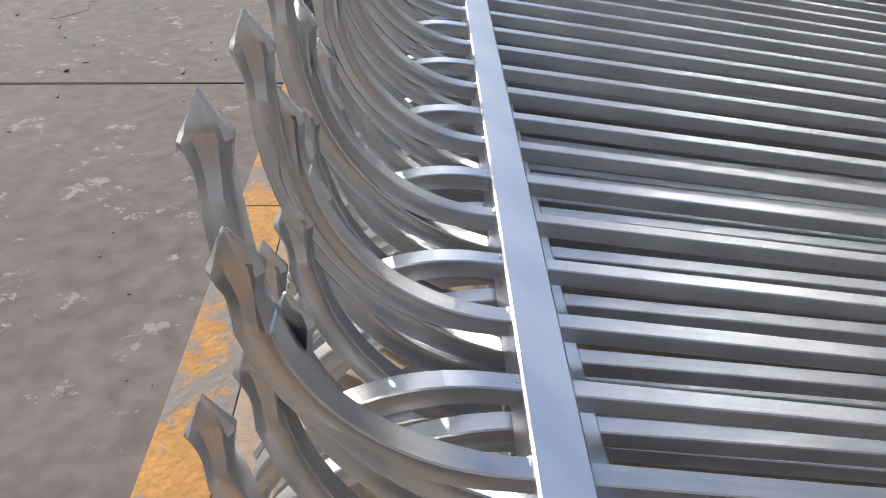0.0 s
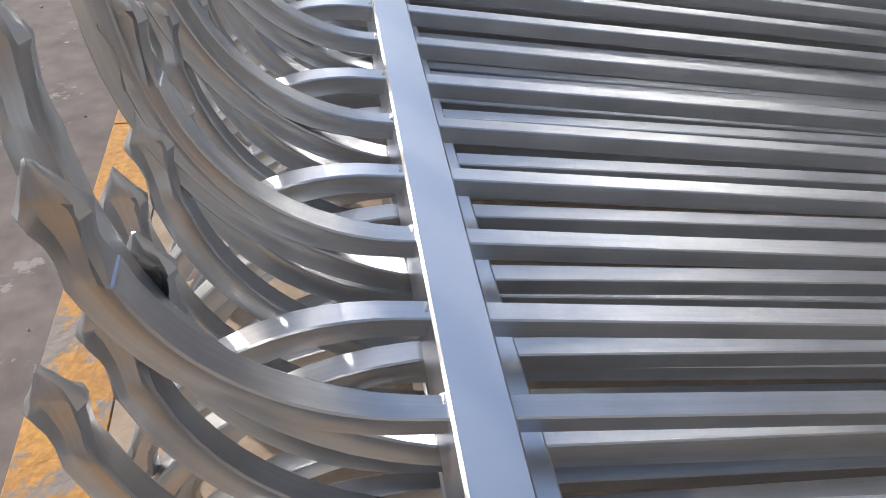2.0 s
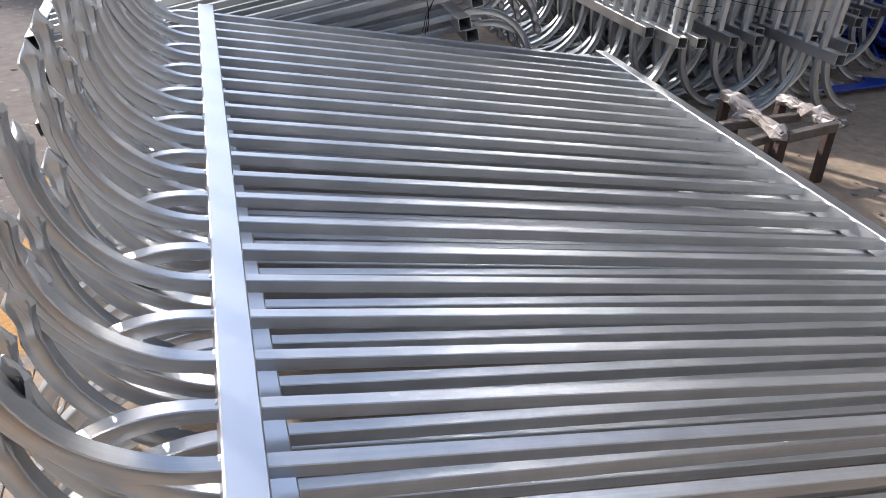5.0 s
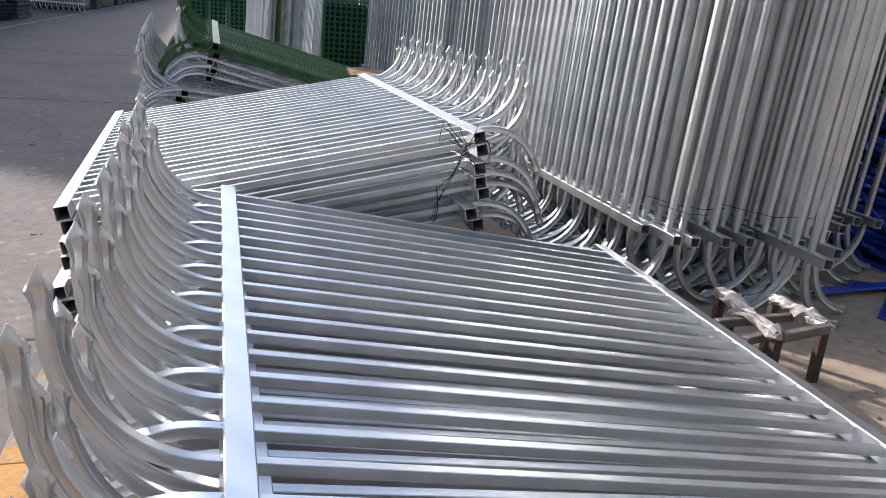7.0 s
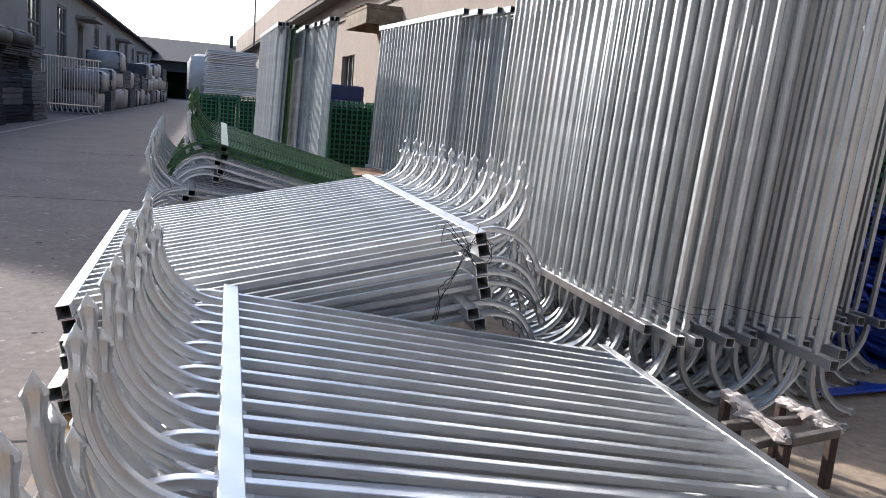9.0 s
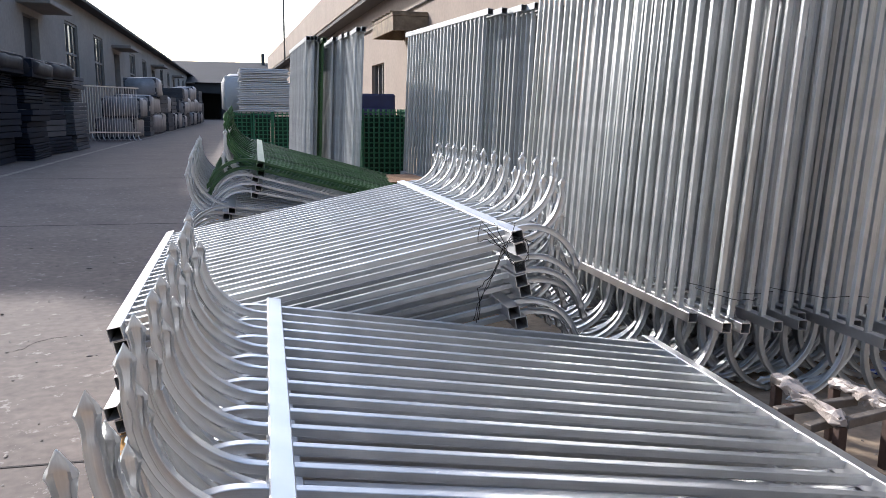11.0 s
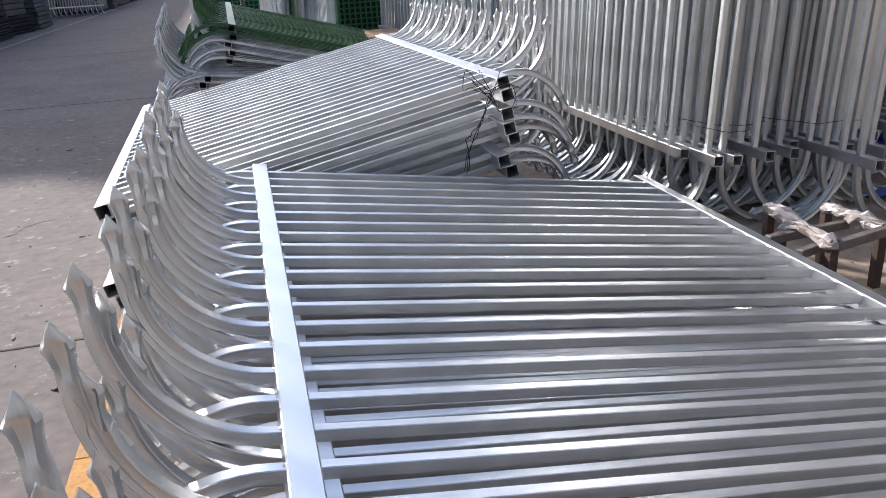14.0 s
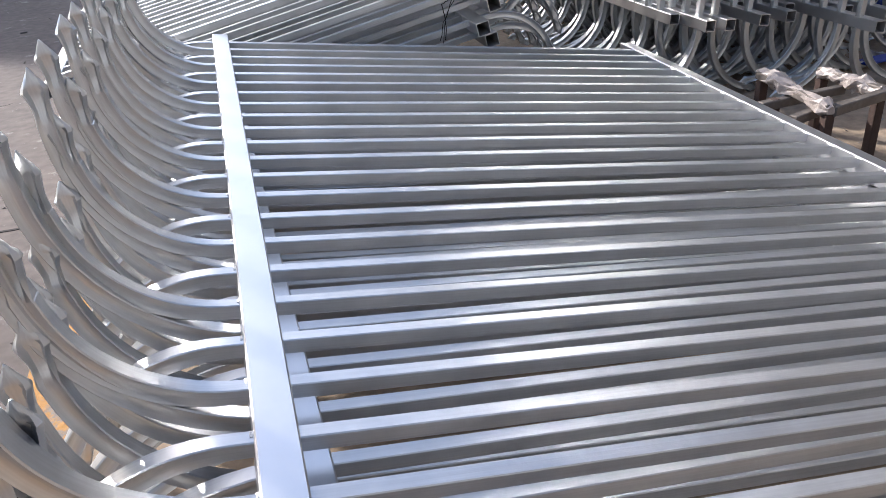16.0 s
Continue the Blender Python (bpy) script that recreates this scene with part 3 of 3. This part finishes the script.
# ---- green mesh stacks ----
def mesh_stack(m, w, l, h, label):
    """Welded mesh panels stood close together: a dark block painted as the shaded gaps, with bars in front on every
    side and on top.
    """
    p = thing("mesh_stack", label, "wire mesh", m)
    part("shade_fill", slab((-w / 2 + 0.03, -l / 2 + 0.03, 0.01), (w / 2 - 0.03, l / 2 - 0.03, h - 0.04)), DARKGREEN, p)
    bm = bmesh.new()
    r = 0.011
    nz, nx, ny = int(h / 0.075), int(w / 0.075), int(l / 0.075)
    for k in range(nz + 1):
        z = h * k / nz
        for s in (-1, 1):
            box(bm, (-w / 2, s * l / 2 - r, z - r), (w / 2, s * l / 2 + r, z + r))
            box(bm, (s * w / 2 - r, -l / 2, z - r), (s * w / 2 + r, l / 2, z + r))
    part("lattice", bm, MESHGREEN, p)
    bm = bmesh.new()
    for k in range(nx + 1):
        x = -w / 2 + w * k / nx
        for s in (-1, 1):
            box(bm, (x - r, s * (l / 2 + 0.012) - r, 0), (x + r, s * (l / 2 + 0.012) + r, h + 0.05))
        box(bm, (x - r / 2, -l / 2, h - r), (x + r / 2, l / 2, h + r))
    for k in range(ny + 1):
        y = -l / 2 + l * k / ny
        for s in (-1, 1):
            box(bm, (s * (w / 2 + 0.012) - r, y - r, 0), (s * (w / 2 + 0.012) + r, y + r, h + 0.05))
    part("lattice", bm, MESHGREEN, p)
    return p


mesh_stack(pose(1.72, 9.3, -0.36), 0.64, 0.7, 1.06, "stack of bright green welded mesh panels on a pallet")
for i, (x, w) in enumerate(((-0.50, 0.36), (-0.09, 0.34), (0.30, 0.36))):
    mesh_stack(pose(x, 14.2 - 0.1 * i, GROUND + 0.013), w, 1.4, 1.12, "tall roll of bright green welded mesh beside the lane")


# ---- bundles ----
def bundle(m, w, l, h, sheets, mat, label, group="", wrap=None, seed=0):
    """A strapped pack of flat panels: each sheet a slab of its own with a small offset; wrapped packs get a soft sleeve."""
    rng = random.Random(seed)
    p = thing("panel_bundle", label, "panel bundle", m, group)
    t = h / sheets
    for k in range(sheets):
        dx, dy = rng.uniform(-0.03, 0.03), rng.uniform(-0.04, 0.04)
        part("sheet", slab((-w / 2 + dx, -l / 2 + dy, k * t + 0.004), (w / 2 + dx, l / 2 + dy, (k + 1) * t - (0.004 if mat is WRAP else 0.012)), 0.004 if mat is WRAP else 0.008), mat, p)
    if wrap:
        rings = []
        for j in range(9):
            y = -l / 2 - 0.06 + (l + 0.12) * j / 8
            s = 0.82 if j in (0, 8) else 1.0
            rings.append([(px * s * rng.uniform(0.97, 1.05), y, h / 2 + pz * s * rng.uniform(0.96, 1.06)) for px, pz in
                          ((w / 2 + 0.05, -h / 2 + 0.1), (w / 2 + 0.06, h / 2 - 0.1), (w / 2 - 0.1, h / 2 + 0.03), (-w / 2 + 0.1, h / 2 + 0.03), (-w / 2 - 0.06, h / 2 - 0.1), (-w / 2 - 0.05, -h / 2 + 0.1), (-w / 2 + 0.1, -h / 2 + 0.03), (w / 2 - 0.1, -h / 2 + 0.03))])
        part("wrap", loft(bmesh.new(), rings), wrap, p, "creased plastic sleeve", smooth=True)
    return p


rng = random.Random(11)
for k, (x, y, tall, mat, yaw) in enumerate(((-6.05, 22.5, 2.15, GREYSTACK, 2), (-6.1, 20.1, 1.95, NAVY, -2), (-6.0, 17.8, 1.9, NAVY, 3), (-6.1, 15.5, 1.95, NAVY, 1), (-6.2, 13.2, 2.3, NAVY, 1))):
    z = GROUND + 0.01
    while z < tall + GROUND - 0.1:
        h = min(rng.uniform(0.36, 0.56), tall + GROUND - z)
        bundle(pose(x + rng.uniform(-0.12, 0.12), y + rng.uniform(-0.1, 0.1), z, 0, 0, yaw + rng.uniform(-4, 4)), 1.25, 1.95, h, rng.randint(3, 6), mat if rng.random() < 0.7 else (NAVY if mat is GREYSTACK else GREYSTACK),
               "strapped bundle of dark navy fence sheets in a stack", "dark bundles beside the far building", seed=200 + rng.randint(0, 99))
        z += h + 0.004
    if 14 < y < 21:
        bundle(pose(x + 0.05, y, z, 0, 0, yaw), 1.5, 2.25, 0.42, 2, NAVY, "dark navy wrapped bundle lying over the stacks", "dark bundles beside the far building", WRAPNAVY, 260 + k)
for k in range(16):
    y = 33.1 + 3.3 * k
    z = GROUND + 0.01
    for j in range(rng.choice((2, 2, 3))):
        h = rng.uniform(0.8, 1.08)
        bundle(pose(-5.95 - 0.02 * (y - 31) + rng.uniform(-0.12, 0.12), y, z, 0, 0, rng.uniform(-5, 5)), 1.5, 2.5, h, 4, GREYSTACK, "grey wrapped bundle of fence panels beside the lane", "grey bundles along the lane", WRAPDARK if rng.random() < 0.6 else None, 300 + 10 * k + j)
        z += h + 0.02
z = 0.65
for j, (w, h, dx) in enumerate(((1.1, 0.62, 0.02), (0.95, 0.26, -0.06))):
    bundle(pose(-0.03 + dx, 14.4, z, 0, 0, 3 * j), w, 1.9, h, 17 - 9 * j, WRAP, "white bundle of light mesh panels on green rolls", "white bundles on the green rolls", seed=500 + j)
    z += h + 0.01
z = 0.65
bundle(pose(-0.56, 15.6, z, 0, 0, 4), 0.7, 1.2, 0.8, 5, WRAP, "white wrapped bundle beside light mesh panels", "white bundles on the green rolls", WRAP, 520)

# pale panel standing across the far side of the lane
ax, ay = Vector((0, 0.03, 1)), Vector((0.82, 0.57, 0)).normalized()
fence_panel(frame_from(Vector((-5.85, 29.4, -0.165)), ax, ay), "pale zinc-coated fence panel standing across the far lane side", TALL_KIT, "pale panels across the lane side", seed=530)
for k in (1, 2, 3):
    fence_panel(frame_from(Vector((-5.85, 29.4, -0.165)) + Vector((-0.57, 0.82, 0)) * (0.07 * k) + ay * (0.033 * k), ax, ay), "pale zinc-coated fence panel standing across the far lane side", TALL_KIT, "pale panels across the lane side", seed=530 + k)

# ---- blue goods behind the standing row ----
rng = random.Random(31)
blue = thing("blue_panel_stack", "untidy stack of bright blue coated steel strips", "panel stack", pose(4.15, 1.5, GROUND + 0.013))
for k in range(26):
    z = 0.032 * k
    part("strip", slab((-0.6, -1.3, z), (0.6, 1.2, z + 0.026), 0.004), BLUE, blue, m=pose(rng.uniform(-0.09, 0.09), rng.uniform(-0.15, 0.15), 0, 0, 0, rng.uniform(-4, 4)))
bm = bmesh.new()
for k in range(90):
    x, y, z, a = -0.66 + rng.uniform(-0.1, 0.25), rng.uniform(-1.45, 0.9), 0.05 + 0.78 * rng.random(), rng.uniform(-0.5, 0.5)
    n, w = Vector((math.sin(a), math.cos(a), rng.uniform(-0.25, 0.25))), rng.uniform(0.25, 0.7)
    tube(bm, [Vector((x, y, z)) + n * (w * f) + Vector((rng.uniform(-0.03, 0.03), 0, 0.06 * math.sin(3 * f + k))) for f in (-0.5, -0.25, 0, 0.25, 0.5)], rng.choice((0.006, 0.009, 0.012)), 6)
for k in range(60):
    x, y, z = rng.uniform(-0.6, 0.6), -1.4 + rng.uniform(-0.12, 0.1), 0.05 + 0.78 * rng.random()
    w = rng.uniform(0.2, 0.5)
    tube(bm, [Vector((x + w * f, y + rng.uniform(-0.03, 0.03), z + 0.05 * math.sin(3 * f + k))) for f in (-0.5, -0.25, 0, 0.25, 0.5)], rng.choice((0.006, 0.009, 0.012)), 6)
part("bar_tangle", bm, BLUE, blue, "tangle of bent bright blue bars", smooth=True)
gr = thing("green_panel_stack", "stack of green coated steel sheets lying on blue strips", "panel stack", pose(4.3, 1.6, GROUND + 0.013 + 26 * 0.032 + 0.004))
for k in range(9):
    part("sheet", slab((-0.6, -1.2, 0.045 * k), (0.6, 1.2, 0.045 * k + 0.032), 0.005), MESHGREEN, gr, m=pose(rng.uniform(-0.05, 0.05), rng.uniform(-0.06, 0.06), 0))
for k, (x, y, yaw) in enumerate(((3.05, -0.12, 40), (3.3, 0.0, -25), (2.95, 0.02, 8))):
    solid("blue_strip", slab((-0.3, -0.035, 0), (0.3, 0.035, 0.012), 0.003), BLUE, "loose blue steel strip on the ground under panels", "steel strip", pose(x, y, GROUND + 0.014 + 0.013 * k, 0, 0, yaw), "loose blue strips")


# ---- buildings ----
def window(parent, m, w, h, rows=2, cols=2):
    f = part("window", slab((-0.06, 0, 0), (0.0, w, h)), GLASS, parent, "dark window panes", m)
    for k in range(cols + 1):
        y = (w - 0.07) * k / cols
        part("frame_bar", slab((0.0, y, 0), (0.05, y + 0.07, h)), FRAMEWHITE, f)
    for k in range(rows + 1):
        z = (h - 0.11) * k / rows
        part("frame_bar", slab((0.003, 0.0, z), (0.053, w, z + 0.11)), FRAMEWHITE, f)
    return f


def wall_with_holes(length, height, thick, holes):
    """A wall along y from 0 to length, its outer face at x = 0, with real openings (y0, y1, z0, z1)."""
    bm = bmesh.new()
    y = 0.0
    for y0, y1, z0, z1 in sorted(holes):
        box(bm, (-thick, y, 0), (0, y0, height))
        if z0 > 0:
            box(bm, (-thick, y0, 0), (0, y1, z0))
        box(bm, (-thick, y0, z1), (0, y1, height))
        y = y1
    return box(bm, (-thick, y, 0), (0, length, height))


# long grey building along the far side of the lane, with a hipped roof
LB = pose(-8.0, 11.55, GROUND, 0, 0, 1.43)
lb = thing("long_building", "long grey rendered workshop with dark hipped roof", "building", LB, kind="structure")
holes = []
y = 3.5
while y < 136:
    holes += [(y, y + 2.8, 2.3, 5.1), (y + 7.0, y + 9.8, 2.3, 5.1), (y + 13.6, y + 15.8, 0.0, 4.6)]
    y += 20.5
part("wall", wall_with_holes(150, 6.1, 0.35, holes), GREYPLASTER, lb)
for y0, y1, z0, z1 in holes:
    if z0 > 0:
        window(lb, pose(-0.12, y0, z0), y1 - y0, z1 - z0, 2, 3)
    else:
        part("doorway", slab((-0.34, y0, 0), (-0.28, y1, z1)), DARKWALL, lb, "dark recessed doorway")
        part("awning", slab((0.0, y0 - 0.8, z1 + 0.25), (1.1, y1 + 0.8, z1 + 0.42), 0.02), GREYPLASTER, lb, "concrete awning slab")
bm = bmesh.new()
e, r = 6.15, 9.2
v = [bm.verts.new(p) for p in ((0.6, -0.5, e), (0.6, 150, e), (-13.6, 150, e), (-13.6, -0.5, e), (-6.5, 6.5, r), (-6.5, 150, r))]
for q in ((0, 1, 5, 4), (3, 4, 5, 2), (0, 4, 3), (1, 2, 5), (0, 3, 2, 1)):
    bm.faces.new([v[i] for i in q])
part("roof", bm, ROOF, lb)
part("gutter", slab((0.58, -0.5, 6.0), (0.72, 150, 6.16), 0.02), ROOF, lb)
part("wall", slab((-13, 0, 0), (-0.36, 0.35, 6.1)), GREYPLASTER, lb)
part("wall", slab((-13.4, 0, 0), (-13.02, 150, 6.1)), GREYPLASTER, lb)

# Added out of view; its height and near face set the shadow edge across the lane.
part("shade_block", slab((-0.3, 0.5, 0), (1.55, 4.7, 7.2), 0.02), GREYPLASTER, lb, "unseen end block added to shade the lane")

# dark hall across the end of the lane
fh = thing("end_hall", "wide dark hall closing the far end of the lane", "building", pose(-6, 112, GROUND), kind="structure")
part("wall", wall_with_holes(44, 5.2, 0.4, [(22.0, 27.0, 0.0, 3.6)]), DARKWALL, fh, m=pose(22, 0, 0, 0, 0, 90))
bm = bmesh.new()
v = [bm.verts.new(p) for p in ((-22, -1.5, 5.0), (22, -1.5, 5.0), (22, 14, 8.7), (-22, 14, 8.7), (-22, 28, 5.0), (22, 28, 5.0))]
for q in ((0, 1, 2, 3), (3, 2, 5, 4), (0, 3, 4), (1, 5, 2), (0, 4, 5, 1)):
    bm.faces.new([v[i] for i in q])
part("roof", bm, DARKWALL, fh)
part("wall", slab((-21.5, 26.5, 0), (21.5, 27, 5.1)), DARKWALL, fh)
part("chimney", slab((5.6, 12, 8.2), (6.1, 12.5, 10.0), 0.03), DARKWALL, fh)

# cream building along the near side, a little askew to the lane
rb = thing("cream_building", "long cream plastered workshop with overhanging parapet", "building", pose(5.95, 6.5, GROUND, 0, 0, 3.2), kind="structure")
holes = [(16.6, 18.2, 0.0, 3.5), (22.6, 25.2, 0.0, 3.2), (33, 36, 0.9, 2.9), (50, 53, 0.9, 2.9)]
bm = wall_with_holes(86, 7.0, 0.35, holes)
for v in bm.verts:
    v.co.x = -v.co.x
part("wall", bm, PLASTER, rb)
# Dark sheet in the opening takes the place of the shade indoors.
part("door", slab((0.2, 16.6, 0), (0.26, 18.2, 3.5)), GLASS, rb, "open doorway, its unlit inside drawn as a dark sheet")
part("door", slab((0.2, 22.6, 0), (0.26, 25.2, 3.2)), GLASS, rb, "dark glazed door")
for k in range(4):
    yy = 22.6 + 0.837 * k
    part("door_frame", slab((0.12, yy, 0), (0.2, yy + 0.09, 3.2)), FRAMEWHITE, rb)
for y0, y1, z0, z1 in holes[2:]:
    part("window", slab((0.2, y0, z0), (0.26, y1, z1)), GLASS, rb, "dark window panes")
part("parapet", slab((-0.75, 8, 5.75), (-0.003, 86, 7.4), 0.03), PLASTER, rb)
# Dark roof colour here stands in for shade below the overhang.
part("soffit", slab((-0.7, 8, 5.58), (-0.004, 86, 5.74)), ROOF, rb, "soffit strip coloured dark as the shade under the parapet")
part("cable", tube(bmesh.new(), [(-0.05, y, 4.7) for y in range(6, 86, 8)], 0.03, 6), WIRE, rb)
part("pole", tube(bmesh.new(), [(-0.9, 60, 5.4), (-0.9, 60, 11.2)], 0.07, 8), STEELGREY, rb)
part("roof", slab((0.0, 0, 7.02), (14, 86, 7.3)), ROOF, rb)
part("wall", slab((0.36, 0, 0), (14, 0.35, 7.0)), PLASTER, rb)
can = part("canopy", slab((-1.15, 15.6, 4.2), (-0.002, 19.0, 4.3), 0.01), CANOPY, rb, "weathered brown sheet canopy")
part("canopy_skirt", slab((-1.15, 15.6, 3.75), (-1.09, 19.0, 4.19), 0.005), CANOPY, can)
part("canopy_skirt", slab((-1.08, 15.6, 3.75), (-0.002, 15.66, 4.19), 0.005), CANOPY, can)
part("canopy_skirt", slab((-1.08, 18.94, 3.75), (-0.002, 19.0, 4.19), 0.005), CANOPY, can)
for k in range(6):
    part("slat", slab((-1.22, 15.7 + 0.62 * k, 4.305), (-0.002, 15.82 + 0.62 * k, 4.35), 0.004), CANOPY, can)

# blue covered machine by the cream building
bm = bmesh.new()
box(bm, (-0.62, -0.7, 0.45), (0.5, 0.7, 1.72), 0.05)
box(bm, (-0.66, -0.95, 1.0), (0.3, -0.68, 1.3), 0.04)
cart = thing("covered_machine", "boxy machine under a dark blue cover by the wall", "machine", pose(3.15, 20.5, GROUND + 0.013))
part("cover", bm, DARKBLUE, cart)
for x in (-0.4, 0.4):
    for y in (-0.6, 0.6):
        part("wheel", tube(bmesh.new(), [(x - 0.05, y, 0.22), (x + 0.05, y, 0.22)], 0.22, 14), HOLLOW, cart, smooth=False)
part("frame", slab((-0.36, -0.6, 0.2), (0.36, 0.6, 0.46), 0.02), STEELGREY, cart)

# plain walls that close the yard: an added unseen hall behind, and a grey wall set back behind the blue goods
hall = thing("unseen_rear_hall", "unseen pale grey hall added behind the camera for steel to reflect", "building", pose(-3, -11, GROUND), kind="structure")
# Its grey is picked for how bright the camera-facing steel mirrors it.
part("wall", slab((-24, -0.4, 0), (16, 0, 8.5)), PALEWALL, hall)
part("roof", slab((-24, -14, 8.5), (16, 0.4, 8.9)), ROOF, hall)
side = thing("side_wall", "plain grey rendered wall behind the stacks", "building", pose(7.6, -11, GROUND), kind="structure")
part("wall", slab((0, 0.1, 0), (0.35, 17.4, 7.6)), GREYPLASTER, side)
part("coping", slab((-0.1, 0.1, 7.61), (0.45, 17.4, 7.75), 0.02), ROOF, side)

# ---- litter on the yard: grit, chips and dry bits ----
rng = random.Random(77)
bm = bmesh.new()
for _ in range(420):
    x, y = rng.uniform(-3.2, -0.62), rng.uniform(-2.4, 5.5)
    if rng.random() < 0.3:
        x, y = rng.uniform(1.75, 4.2), rng.uniform(-2.2, -0.2)
    r = rng.choice((0.003, 0.004, 0.005, 0.008)) * rng.uniform(0.6, 1.2)
    z = GROUND + (0.012 if x > 0 else 0.0)
    m = pose(x, y, z + r * 0.35, rng.uniform(0, 30), rng.uniform(0, 30), rng.uniform(0, 360)) @ Matrix.Diagonal((rng.uniform(1, 3.5), 1, 0.5, 1))
    bmesh.ops.create_icosphere(bm, subdivisions=1, radius=r, matrix=m)
solid("litter", bm, material("pale_grit", (0.32, 0.29, 0.26), 0.9, 0, (0.09, 0.075, 0.065), 2.0), "scattered pale grit and dry bits on the concrete", "litter", kind="stuff")
bm = bmesh.new()
for x, y, n, a in ((-1.62, 0.45, 9, 20), (-1.9, -0.5, 8, 75), (-1.3, 1.2, 9, 5)):
    p = Vector((x, y, GROUND))
    pts = [p.copy()]
    for _ in range(n):
        a += rng.uniform(-45, 45)
        p = p + Vector((math.cos(radians(a)), math.sin(radians(a)), 0)) * rng.uniform(0.02, 0.05)
        pts.append(p.copy())
    tube(bm, pts, 0.0013, 4)
solid("trim", bm, JOINT, "thin dark cracks in the yard concrete", "crack", kind="structure")
